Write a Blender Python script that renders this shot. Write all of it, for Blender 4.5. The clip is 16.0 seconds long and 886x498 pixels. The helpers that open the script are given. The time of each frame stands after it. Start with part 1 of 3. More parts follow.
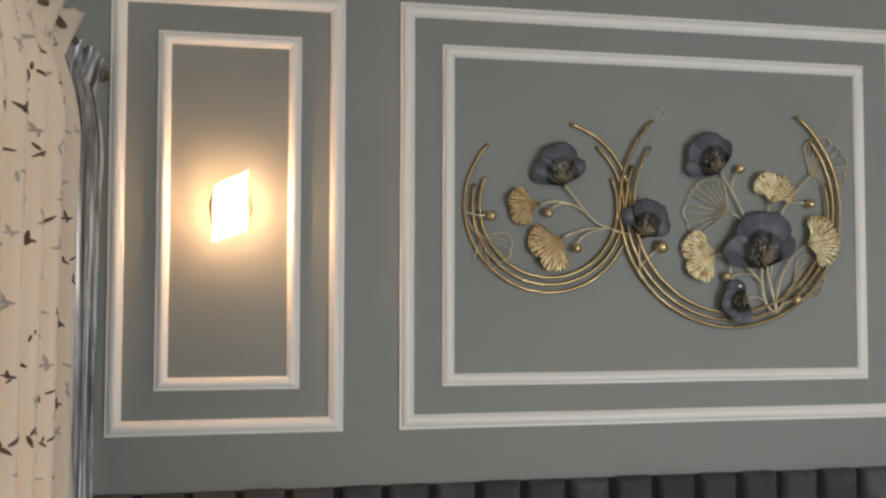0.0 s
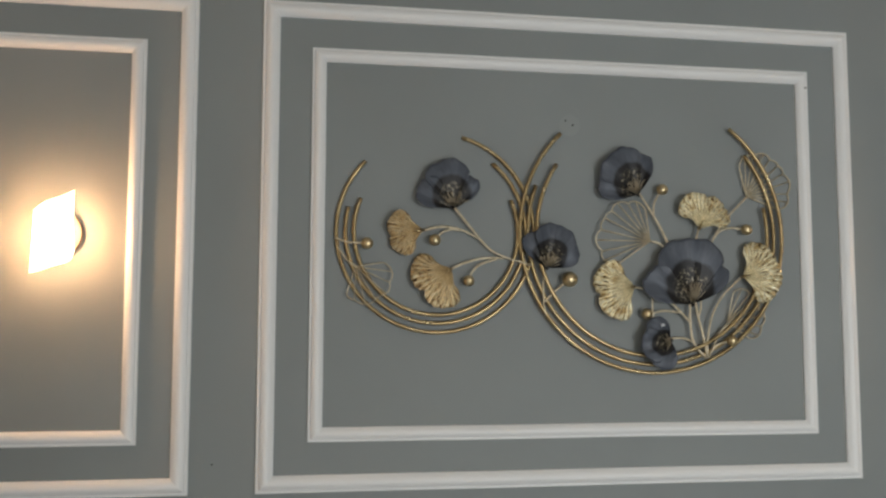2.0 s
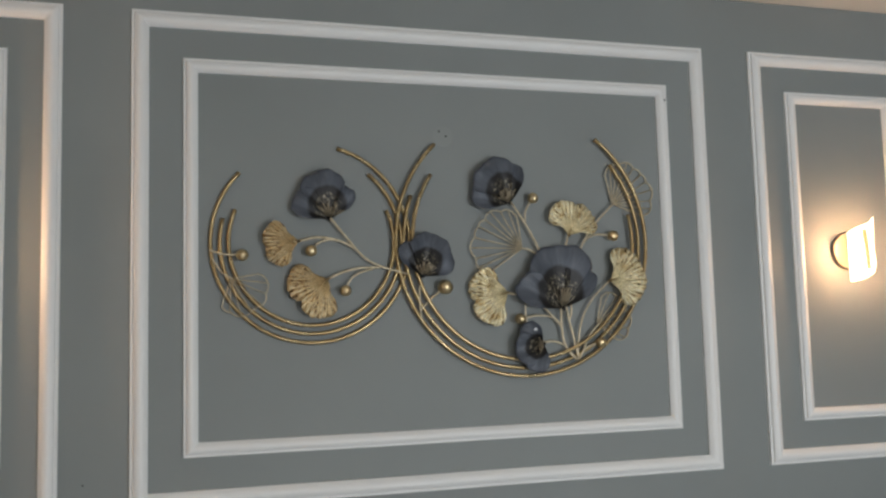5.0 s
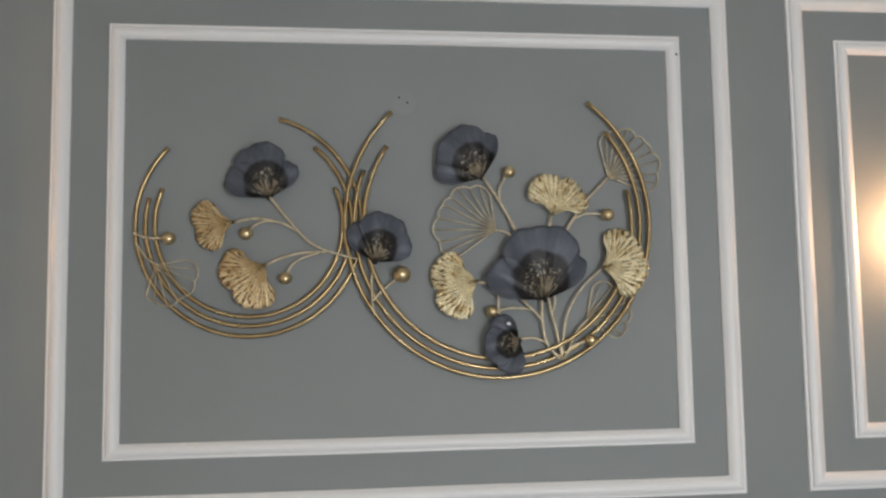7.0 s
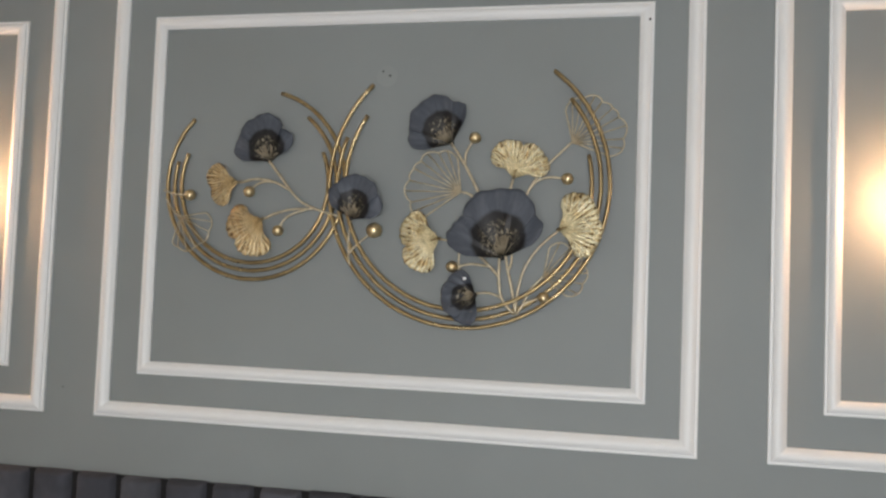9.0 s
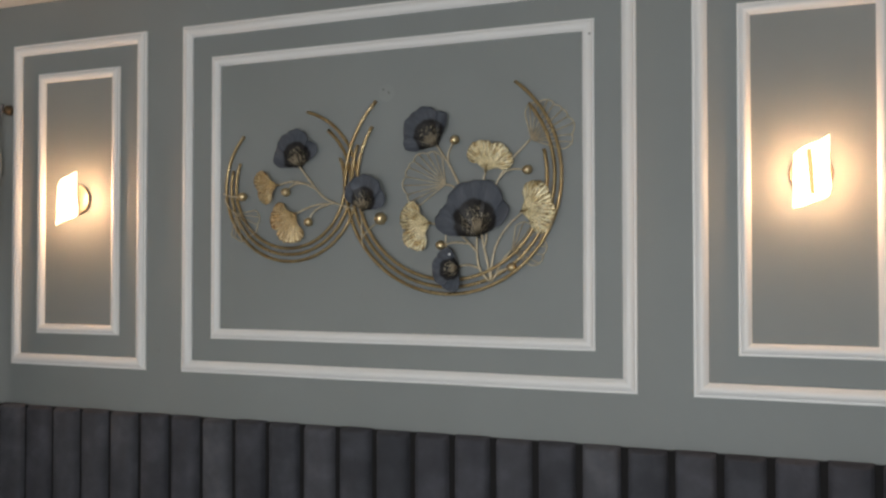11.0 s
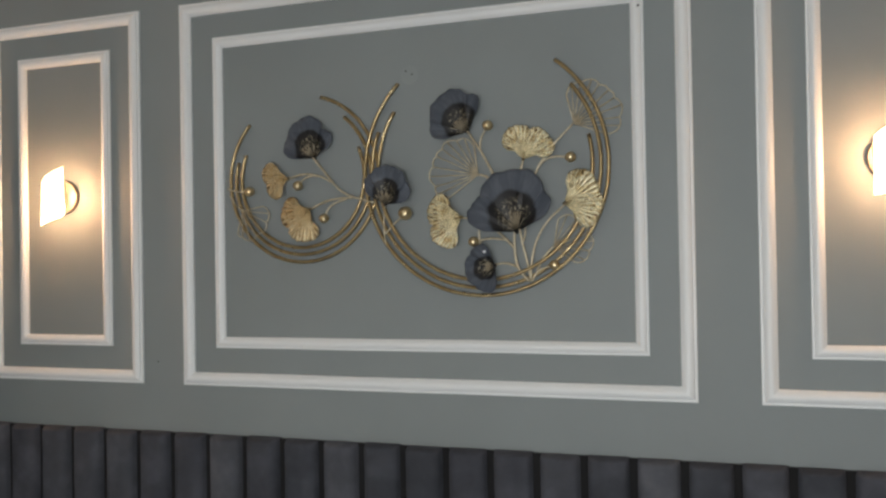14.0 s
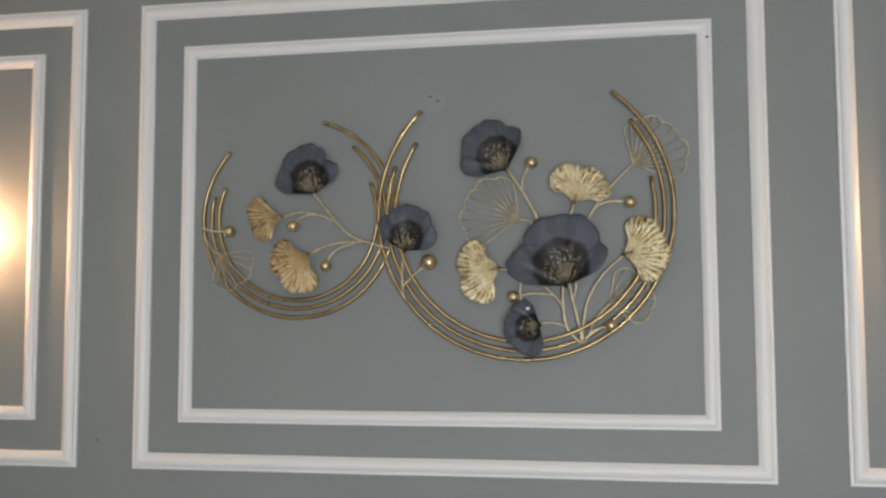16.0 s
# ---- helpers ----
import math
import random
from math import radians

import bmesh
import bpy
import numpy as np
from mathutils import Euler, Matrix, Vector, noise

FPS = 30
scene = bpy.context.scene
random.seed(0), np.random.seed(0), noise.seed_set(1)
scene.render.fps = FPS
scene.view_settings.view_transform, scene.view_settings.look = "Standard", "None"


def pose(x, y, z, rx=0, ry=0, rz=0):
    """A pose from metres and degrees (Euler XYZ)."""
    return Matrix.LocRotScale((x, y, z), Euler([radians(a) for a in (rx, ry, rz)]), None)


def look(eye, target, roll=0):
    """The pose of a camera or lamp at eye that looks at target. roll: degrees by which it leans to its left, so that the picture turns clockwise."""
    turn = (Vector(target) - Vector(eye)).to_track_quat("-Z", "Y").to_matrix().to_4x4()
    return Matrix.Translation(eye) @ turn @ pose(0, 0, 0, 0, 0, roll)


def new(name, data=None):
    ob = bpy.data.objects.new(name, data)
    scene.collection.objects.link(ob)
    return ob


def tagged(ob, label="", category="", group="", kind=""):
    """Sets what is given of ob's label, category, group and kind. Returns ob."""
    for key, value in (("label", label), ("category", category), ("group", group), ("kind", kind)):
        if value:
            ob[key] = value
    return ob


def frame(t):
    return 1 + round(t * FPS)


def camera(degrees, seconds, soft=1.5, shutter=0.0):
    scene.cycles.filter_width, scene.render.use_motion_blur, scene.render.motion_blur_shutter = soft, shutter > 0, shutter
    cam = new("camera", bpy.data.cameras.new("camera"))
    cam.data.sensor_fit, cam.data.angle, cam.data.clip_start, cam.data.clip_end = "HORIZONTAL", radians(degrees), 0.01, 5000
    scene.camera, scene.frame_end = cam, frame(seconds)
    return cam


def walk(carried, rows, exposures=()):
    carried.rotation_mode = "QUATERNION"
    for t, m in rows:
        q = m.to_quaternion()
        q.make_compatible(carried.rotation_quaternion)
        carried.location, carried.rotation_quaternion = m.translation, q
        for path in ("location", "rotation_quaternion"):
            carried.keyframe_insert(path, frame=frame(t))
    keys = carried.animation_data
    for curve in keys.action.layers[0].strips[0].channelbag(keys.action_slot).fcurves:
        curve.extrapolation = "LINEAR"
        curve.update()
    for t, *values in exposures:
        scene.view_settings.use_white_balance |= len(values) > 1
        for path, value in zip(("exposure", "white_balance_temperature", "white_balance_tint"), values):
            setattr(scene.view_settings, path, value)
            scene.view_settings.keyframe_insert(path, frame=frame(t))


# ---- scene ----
cam = camera(51.6, 16.0, soft=2.5)
EXPOSURES = [(0, 0.15, 7000, 14), (2, 0.05, 6750, 12), (4.5, 0.03, 6550, 12), (6.9, 0.18, 6650, 15), (7.5, 0.60, 6700, 15), (8, 0.48, 6750, 15), (9, 0.38, 6700, 15), (10, 0.11, 6650, 14), (12.5, -0.02, 6700, 13), (14, 0.05, 6600, 12), (15, 0.07, 6650, 13), (16, 0.29, 6650, 14)]
PATH = [
    (0, (-1.264, -2.843, 1.524), (-0.901, -0.878, 1.61), 0.1),
    (0.5, (-1.159, -2.656, 1.494), (-0.655, -0.725, 1.624), -0.0),
    (1, (-1.074, -2.478, 1.512), (-0.512, -0.566, 1.681), -0.3),
    (1.5, (-0.951, -2.419, 1.524), (-0.485, -0.483, 1.709), -0.3),
    (2, (-0.78, -2.519, 1.521), (-0.463, -0.552, 1.695), 0.1),
    (2.5, (-0.753, -2.615, 1.52), (-0.469, -0.643, 1.692), -0.1),
    (3, (-0.83, -2.629, 1.514), (-0.379, -0.69, 1.703), -0.7),
    (3.5, (-0.822, -2.616, 1.517), (-0.29, -0.698, 1.712), -0.8),
    (4, (-0.819, -2.603, 1.517), (-0.256, -0.694, 1.715), -1.1),
    (4.5, (-0.793, -2.596, 1.519), (-0.234, -0.685, 1.709), -1.4),
    (4.7, (-0.781, -2.585, 1.52), (-0.222, -0.675, 1.709), -1.5),
    (6.8, (-0.288, -2.332, 1.515), (0.03, -0.366, 1.706), -1.3),
    (7, (-0.184, -2.326, 1.512), (0.051, -0.349, 1.695), -0.9),
    (7.5, (0.083, -2.32, 1.512), (0.113, -0.327, 1.67), 0.5),
    (8, (0.276, -2.401, 1.501), (0.137, -0.41, 1.631), 1.2),
    (8.5, (0.472, -2.466, 1.509), (0.188, -0.489, 1.62), 1.7),
    (9, (0.736, -2.5, 1.474), (0.302, -0.551, 1.584), 2.2),
    (9.5, (0.973, -2.592, 1.495), (0.417, -0.673, 1.569), 1.7),
    (10, (1.131, -2.752, 1.49), (0.492, -0.857, 1.533), 1.1),
    (10.2, (1.206, -2.807, 1.485), (0.54, -0.922, 1.526), 0.9),
    (12.5, (1.442, -2.994, 1.488), (0.662, -1.153, 1.533), -0.7),
    (13, (1.426, -2.943, 1.482), (0.642, -1.104, 1.524), -0.5),
    (13.5, (1.342, -2.84, 1.483), (0.583, -0.99, 1.511), -0.3),
    (14, (1.094, -2.737, 1.51), (0.412, -0.857, 1.534), -1.0),
    (14.5, (0.903, -2.623, 1.502), (0.297, -0.717, 1.533), -1.2),
    (15, (0.746, -2.477, 1.506), (0.22, -0.549, 1.586), -0.7),
    (15.5, (0.619, -2.423, 1.493), (0.173, -0.477, 1.623), -0.2),
    (16, (0.421, -2.469, 1.512), (0.1, -0.501, 1.66), -0.2),
]
walk(cam, [(t, look(eye, to, lean)) for t, eye, to, lean in PATH], exposures=EXPOSURES)

# ---------- light ----------
world = bpy.data.worlds.new("daylight")
scene.world = world
world.use_nodes = True
_nt = world.node_tree
_sky = _nt.nodes.new("ShaderNodeTexSky")
_sky.sky_type, _sky.sun_disc = "NISHITA", False
_sky.sun_elevation, _sky.sun_rotation = radians(38), radians(200)
_nt.links.new(_sky.outputs[0], _nt.nodes["Background"].inputs[0])
_nt.nodes["Background"].inputs[1].default_value = 0.08

ROOM_W, ROOM_E, ROOM_S, CEIL = -1.912, 2.25, -4.3, 2.602


def window_light(name, at, to, wide, high, watts, colour):
    lamp = bpy.data.lights.new(name, "AREA")
    lamp.shape, lamp.size, lamp.size_y, lamp.energy, lamp.color = "RECTANGLE", wide, high, watts, colour
    ob = new(name, lamp)
    ob.matrix_world = look(at, to)
    return ob


# daylight in the two openings behind the camera and in the curtained one
window_light("window_daylight", (1.15, ROOM_S - 0.05, 1.20), (1.15, 0, 1.20), 1.3, 1.3, 55.5, (0.875, 0.95, 1.0))
window_light("window_daylight", (-0.75, ROOM_S - 0.05, 1.20), (-0.75, 0, 1.20), 1.1, 1.3, 9, (0.875, 0.95, 1.0))
window_light("window_daylight", (ROOM_W - 0.10, -1.05, 1.25), (0, -1.05, 1.25), 1.2, 1.7, 13, (0.95, 0.98, 1.0))


def bulb_light(at, watts):
    lamp = bpy.data.lights.new("sconce_bulb", "POINT")
    lamp.energy, lamp.color, lamp.shadow_soft_size = watts, (1.0, 0.57, 0.28), 0.022
    ob = new("sconce_bulb", lamp)
    ob.location = at
    return ob


SCONCE_X, SCONCE_Z = 1.393, 1.768
for _x in (-SCONCE_X, SCONCE_X):
    bulb_light((_x, -0.076, SCONCE_Z), 8.6 if _x < 0 else 6.4)


# ---------- materials ----------
def material(name, base, rough=0.5, metal=0.0, sheen=0.0, specular=0.5):
    m = bpy.data.materials.new(name)
    m.use_nodes = True
    b = m.node_tree.nodes["Principled BSDF"]
    b.inputs["Base Color"].default_value = (*base, 1)
    b.inputs["Roughness"].default_value = rough
    b.inputs["Metallic"].default_value = metal
    b.inputs["Sheen Weight"].default_value = sheen
    b.inputs["Specular IOR Level"].default_value = specular
    return m


def bsdf(m):
    return m.node_tree.nodes["Principled BSDF"]


def noise_node(m, scale, detail=4.0, rough=0.55, coords="Object", stretch=(1, 1, 1)):
    nt = m.node_tree
    tc, mp, n = nt.nodes.new("ShaderNodeTexCoord"), nt.nodes.new("ShaderNodeMapping"), nt.nodes.new("ShaderNodeTexNoise")
    mp.inputs["Scale"].default_value = stretch
    n.inputs["Scale"].default_value, n.inputs["Detail"].default_value, n.inputs["Roughness"].default_value = scale, detail, rough
    nt.links.new(tc.outputs[coords], mp.inputs[0])
    nt.links.new(mp.outputs[0], n.inputs["Vector"])
    return n


def ramp(m, source, stops):
    r = m.node_tree.nodes.new("ShaderNodeValToRGB")
    m.node_tree.links.new(source, r.inputs[0])
    els = r.color_ramp.elements
    while len(els) < len(stops):
        els.new(0.5)
    for e, (p, c) in zip(els, stops):
        e.position, e.color = p, (*c, 1) if len(c) == 3 else c
    return r


def mixed(m, factor, a, b, mode="MIX"):
    n = m.node_tree.nodes.new("ShaderNodeMix")
    n.data_type, n.blend_type = "RGBA", mode
    for socket, value in ((n.inputs[0], factor), (n.inputs[6], a), (n.inputs[7], b)):
        if isinstance(value, bpy.types.NodeSocket):
            m.node_tree.links.new(value, socket)
        elif isinstance(value, (int, float)):
            socket.default_value = value
        else:
            socket.default_value = (*value, 1)
    return n.outputs[2]


def bumped(m, height, strength, distance):
    b = m.node_tree.nodes.new("ShaderNodeBump")
    b.inputs["Strength"].default_value, b.inputs["Distance"].default_value = strength, distance
    m.node_tree.links.new(height, b.inputs["Height"])
    m.node_tree.links.new(b.outputs[0], bsdf(m).inputs["Normal"])


def paint(name, base, spread, rough, grain=0.0006):
    """Rolled paint: faint clouds, a roller's stipple."""
    m = material(name, base, rough)
    big, small = noise_node(m, 1.7, 5), noise_node(m, 260, 2)
    lo, hi = [c * (1 - spread) for c in base], [min(1, c * (1 + spread)) for c in base]
    r = ramp(m, big.outputs["Fac"], [(0.3, lo), (0.7, hi)])
    m.node_tree.links.new(r.outputs[0], bsdf(m).inputs["Base Color"])
    rr = ramp(m, big.outputs["Fac"], [(0.3, (rough - 0.06,) * 3), (0.7, (rough + 0.06,) * 3)])
    m.node_tree.links.new(rr.outputs[0], bsdf(m).inputs["Roughness"])
    bumped(m, small.outputs["Fac"], 0.25, grain)
    return m


WALL_GREY = paint("sage_grey_wall_paint", (0.251, 0.267, 0.260), 0.07, 0.62)
WALL_CREAM = paint("cream_wall_paint", (0.72, 0.70, 0.65), 0.03, 0.7)
CEILING_WHITE = paint("ceiling_paint", (0.86, 0.79, 0.70), 0.02, 0.8)
TRIM_WHITE = paint("white_trim_enamel", (0.85, 0.84, 0.82), 0.03, 0.42, 0.0003)
PATCH = paint("filler_patch", (0.278, 0.293, 0.284), 0.08, 0.7)
FLOOR = material("floor_tile", (0.42, 0.39, 0.35), 0.35)
_n = noise_node(FLOOR, 3, 6)
FLOOR.node_tree.links.new(ramp(FLOOR, _n.outputs["Fac"], [(0.3, (0.40, 0.425, 0.445)), (0.7, (0.52, 0.545, 0.565))]).outputs[0], bsdf(FLOOR).inputs["Base Color"])
DARK_HOLE = material("dark_hole", (0.02, 0.018, 0.016), 0.8)

# brushed gold lacquer with browner wear
GOLD = material("gold_lacquer", (0.62, 0.44, 0.20), 0.34, 1.0)
_a, _b = noise_node(GOLD, 24, 4), noise_node(GOLD, 900, 2)
_r = ramp(GOLD, _a.outputs["Fac"], [(0.25, (0.32, 0.225, 0.11)), (0.5, (0.43, 0.315, 0.16)), (0.78, (0.60, 0.47, 0.27))])
GOLD.node_tree.links.new(_r.outputs[0], bsdf(GOLD).inputs["Base Color"])
GOLD.node_tree.links.new(ramp(GOLD, _a.outputs["Fac"], [(0.2, (0.36,) * 3), (0.8, (0.24,) * 3)]).outputs[0], bsdf(GOLD).inputs["Roughness"])
bumped(GOLD, _b.outputs["Fac"], 0.2, 0.0004)

BEAD_GOLD = material("polished_bead_gold", (0.70, 0.55, 0.32), 0.28, 1.0)
_a = noise_node(BEAD_GOLD, 90, 3)
BEAD_GOLD.node_tree.links.new(ramp(BEAD_GOLD, _a.outputs["Fac"], [(0.3, (0.56, 0.42, 0.22)), (0.7, (0.80, 0.66, 0.42))]).outputs[0], bsdf(BEAD_GOLD).inputs["Base Color"])

PALE_GOLD = material("pale_gold_wire", (0.70, 0.61, 0.45), 0.42, 0.5)
_a = noise_node(PALE_GOLD, 70, 3)
PALE_GOLD.node_tree.links.new(ramp(PALE_GOLD, _a.outputs["Fac"], [(0.3, (0.45, 0.365, 0.24)), (0.7, (0.70, 0.61, 0.44))]).outputs[0], bsdf(PALE_GOLD).inputs["Base Color"])

# leaf foil: pale ridges, dark brown in the veins (u round the fan, v out from the stalk)
def leaf_foil(name, dark, mid, pale, bright):
    m = material(name, pale, 0.32, 0.55)
    nt = m.node_tree
    tc, sep = nt.nodes.new("ShaderNodeTexCoord"), nt.nodes.new("ShaderNodeSeparateXYZ")
    nt.links.new(tc.outputs["UV"], sep.inputs[0])
    drift = noise_node(m, 1.0, 3.0, 0.6, "UV", (11, 5, 1))
    fine = noise_node(m, 1.0, 3.0, 0.7, "UV", (52, 6, 1))

    def calc(op, a, b):
        n = nt.nodes.new("ShaderNodeMath")
        n.operation = op
        for k, v in ((0, a), (1, b)):
            if isinstance(v, (int, float)):
                n.inputs[k].default_value = v
            elif v is not None:
                nt.links.new(v, n.inputs[k])
        return n.outputs[0]
    # veins: bands round the fan, wandering and forking a little
    wave = calc("SINE", calc("ADD", calc("MULTIPLY", sep.outputs[0], 112.0), calc("MULTIPLY", drift.outputs["Fac"], 12.0)), None)
    vein = calc("ADD", calc("MULTIPLY", wave, 0.15), calc("MULTIPLY", calc("SUBTRACT", fine.outputs["Fac"], 0.12), 1.45))
    c = ramp(m, vein, [(0.32, dark), (0.43, mid), (0.50, pale), (0.74, bright)])
    blot = ramp(m, noise_node(m, 30, 3).outputs["Fac"], [(0.30, (0.66, 0.53, 0.35)), (0.48, (1, 1, 1))])
    foot = ramp(m, sep.outputs[1], [(0.26, (1, 1, 1)), (0.50, (0, 0, 0))])
    body = mixed(m, 1.0, c.outputs[0], blot.outputs[0], "MULTIPLY")
    nt.links.new(mixed(m, foot.outputs[0], body, [0.98 * v for v in pale]), bsdf(m).inputs["Base Color"])
    nt.links.new(ramp(m, vein, [(0.25, (0.6,) * 3), (0.55, (0.27,) * 3)]).outputs[0], bsdf(m).inputs["Roughness"])
    bumped(m, vein, 0.9, 0.003)
    return m


LEAF_GOLD = leaf_foil("ribbed_gold_leaf", (0.085, 0.052, 0.016), (0.36, 0.245, 0.10), (0.93, 0.79, 0.47), (1.0, 0.92, 0.66))
# the same gold for the left leaves, their duller reflection put into the colour
LEAF_GOLD_DIM = leaf_foil("ribbed_gold_leaf_dimmed", (0.075, 0.043, 0.015), (0.25, 0.15, 0.06), (0.66, 0.47, 0.23), (0.90, 0.74, 0.46))

# petals: dark bronze at the foot, a black band, then slate blue enamel out to the rim (v runs out from the middle of the heart)
PETAL = material("slate_blue_enamel", (0.07, 0.085, 0.12), 0.40, 0.08)
_nt = PETAL.node_tree
bsdf(PETAL).inputs["Specular IOR Level"].default_value = 0.26
_streak = noise_node(PETAL, 1.0, 4.0, 0.6, "UV", (9, 1.6, 1))
_dust = noise_node(PETAL, 120, 4.0, 0.75)
_cloud = noise_node(PETAL, 26, 3)
_tc, _sep = _nt.nodes.new("ShaderNodeTexCoord"), _nt.nodes.new("ShaderNodeSeparateXYZ")
_nt.links.new(_tc.outputs["UV"], _sep.inputs[0])
_out = _nt.nodes.new("ShaderNodeMath")
_out.operation = "MULTIPLY_ADD"
_nt.links.new(_cloud.outputs["Fac"], _out.inputs[0])
_out.inputs[1].default_value = 0.22
_nt.links.new(_sep.outputs[1], _out.inputs[2])
_blue = ramp(PETAL, _streak.outputs["Fac"], [(0.25, (0.062, 0.069, 0.084)), (0.50, (0.082, 0.091, 0.110)), (0.75, (0.118, 0.128, 0.150))])
_bronze = ramp(PETAL, _dust.outputs["Fac"], [(0.46, (0.011, 0.010, 0.009)), (0.55, (0.070, 0.056, 0.038)), (0.66, (0.46, 0.40, 0.29))])
_black = ramp(PETAL, _streak.outputs["Fac"], [(0.3, (0.010, 0.009, 0.009)), (0.7, (0.022, 0.020, 0.020))])
_m1 = ramp(PETAL, _out.outputs[0], [(0.44, (0, 0, 0)), (0.60, (1, 1, 1))])
_m2 = ramp(PETAL, _out.outputs[0], [(0.70, (0, 0, 0)), (0.79, (1, 1, 1))])
_c = mixed(PETAL, _m2.outputs[0], mixed(PETAL, _m1.outputs[0], _bronze.outputs[0], _black.outputs[0]), _blue.outputs[0])
_nt.links.new(_c, bsdf(PETAL).inputs["Base Color"])
bumped(PETAL, _streak.outputs["Fac"], 0.35, 0.002)
STAMEN = material("bronze_dust", (0.36, 0.30, 0.21), 0.45, 0.5)

# dark velvet
VELVET = material("charcoal_velvet", (0.030, 0.030, 0.034), 0.85, 0.0, 0.07, 0.2)
bsdf(VELVET).inputs["Sheen Roughness"].default_value = 0.45
bsdf(VELVET).inputs["Sheen Tint"].default_value = (0.58, 0.56, 0.60, 1)
_a, _b = noise_node(VELVET, 9, 4), noise_node(VELVET, 900, 2)
_spot = VELVET.node_tree.nodes.new("ShaderNodeNewGeometry")
VELVET.node_tree.links.new(_spot.outputs["Position"], _a.inputs["Vector"])
_obj = VELVET.node_tree.nodes.new("ShaderNodeObjectInfo")
_r = ramp(VELVET, _a.outputs["Fac"], [(0.3, (0.052, 0.053, 0.060)), (0.50, (0.066, 0.067, 0.076)), (0.70, (0.092, 0.093, 0.105))])
_v = ramp(VELVET, _obj.outputs["Random"], [(0.0, (0.78, 0.79, 0.80)), (0.5, (1.0, 0.98, 1.0)), (1.0, (1.28, 1.26, 1.24))])
VELVET.node_tree.links.new(mixed(VELVET, 1.0, _r.outputs[0], _v.outputs[0], "MULTIPLY"), bsdf(VELVET).inputs["Base Color"])
bumped(VELVET, _b.outputs["Fac"], 0.4, 0.001)
# near-black stand-in for the shade deep between the channels
SEAM_SHADE = material("painted_seam_shade", (0.010, 0.009, 0.009), 0.95)


def cloth(name, base, through_light, rough=0.8, weave=1200):
    m = material(name, base, rough, 0, 0.2, 0.2)
    nt = m.node_tree
    tr, mx = nt.nodes.new("ShaderNodeBsdfTranslucent"), nt.nodes.new("ShaderNodeMixShader")
    tr.inputs[0].default_value = (*base, 1)
    mx.inputs[0].default_value = through_light
    nt.links.new(bsdf(m).outputs[0], mx.inputs[1])
    nt.links.new(tr.outputs[0], mx.inputs[2])
    nt.links.new(mx.outputs[0], nt.nodes["Material Output"].inputs[0])
    bumped(m, noise_node(m, weave, 2).outputs["Fac"], 0.3, 0.0006)
    return m


SHEER = cloth("white_curtain_cloth", (0.82, 0.73, 0.63), 0.35)
SATIN = cloth("grey_satin_cloth", (0.17, 0.172, 0.185), 0.05, 0.30)
bsdf(SATIN).inputs["Metallic"].default_value = 0.35
bsdf(SATIN).inputs["Sheen Weight"].default_value = 0.4
# sheen and fold shading painted into the base colour as upright streaks
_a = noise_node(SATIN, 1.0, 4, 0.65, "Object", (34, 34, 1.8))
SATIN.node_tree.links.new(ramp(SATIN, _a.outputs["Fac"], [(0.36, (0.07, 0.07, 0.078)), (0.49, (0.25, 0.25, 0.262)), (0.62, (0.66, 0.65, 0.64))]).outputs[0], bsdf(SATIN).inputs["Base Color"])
PRINT = cloth("dark_print", (0.13, 0.088, 0.066), 0.2)
PRINT_PALE = cloth("faint_print", (0.47, 0.43, 0.40), 0.25)
ROD = material("dull_brass_rod", (0.13, 0.09, 0.05), 0.5, 0.5)
CHROME = material("dull_bronze", (0.26, 0.21, 0.16), 0.5, 0.3)
# amber trim strip; its glow is added so it doesn't read dark on the glass
BRASS = material("amber_strip_added_glow", (0.42, 0.27, 0.08), 0.3)
bsdf(BRASS).inputs["Emission Color"].default_value = (1.0, 0.66, 0.26, 1)
bsdf(BRASS).inputs["Emission Strength"].default_value = 0.85
# same strip for the left lamp, glow raised to look overexposed
BRASS_BLOWN_OUT = material("amber_strip_blown_out", (0.60, 0.42, 0.16), 0.3)
bsdf(BRASS_BLOWN_OUT).inputs["Emission Color"].default_value = (1.0, 0.72, 0.40, 1)
bsdf(BRASS_BLOWN_OUT).inputs["Emission Strength"].default_value = 3.0
GLOW = material("lit_frosted_glass", (0.9, 0.88, 0.84), 0.35)
bsdf(GLOW).inputs["Emission Color"].default_value = (1.0, 0.72, 0.46, 1)
bsdf(GLOW).inputs["Emission Strength"].default_value = 5.0
TAPE = material("white_tape", (0.8, 0.8, 0.8), 0.6)


# ---------- helpers ----------
def mesh_of(name, bm, mat, smooth=True):
    me = bpy.data.meshes.new(name)
    bmesh.ops.recalc_face_normals(bm, faces=bm.faces[:])
    bm.to_mesh(me)
    bm.free()
    me.materials.append(mat)
    if smooth:
        for p in me.polygons:
            p.use_smooth = True
    return me


def part(name, bm, mat, parent, label="", smooth=True):
    ob = new(name, mesh_of(name, bm, mat, smooth))
    ob.parent = parent
    return tagged(ob, label) if label else ob


def thing(name, label, category, at=(0, 0, 0), group="", kind=""):
    ob = new(name)
    ob.empty_display_size = 0.05
    ob.location = at
    return tagged(ob, label, category, group, kind)


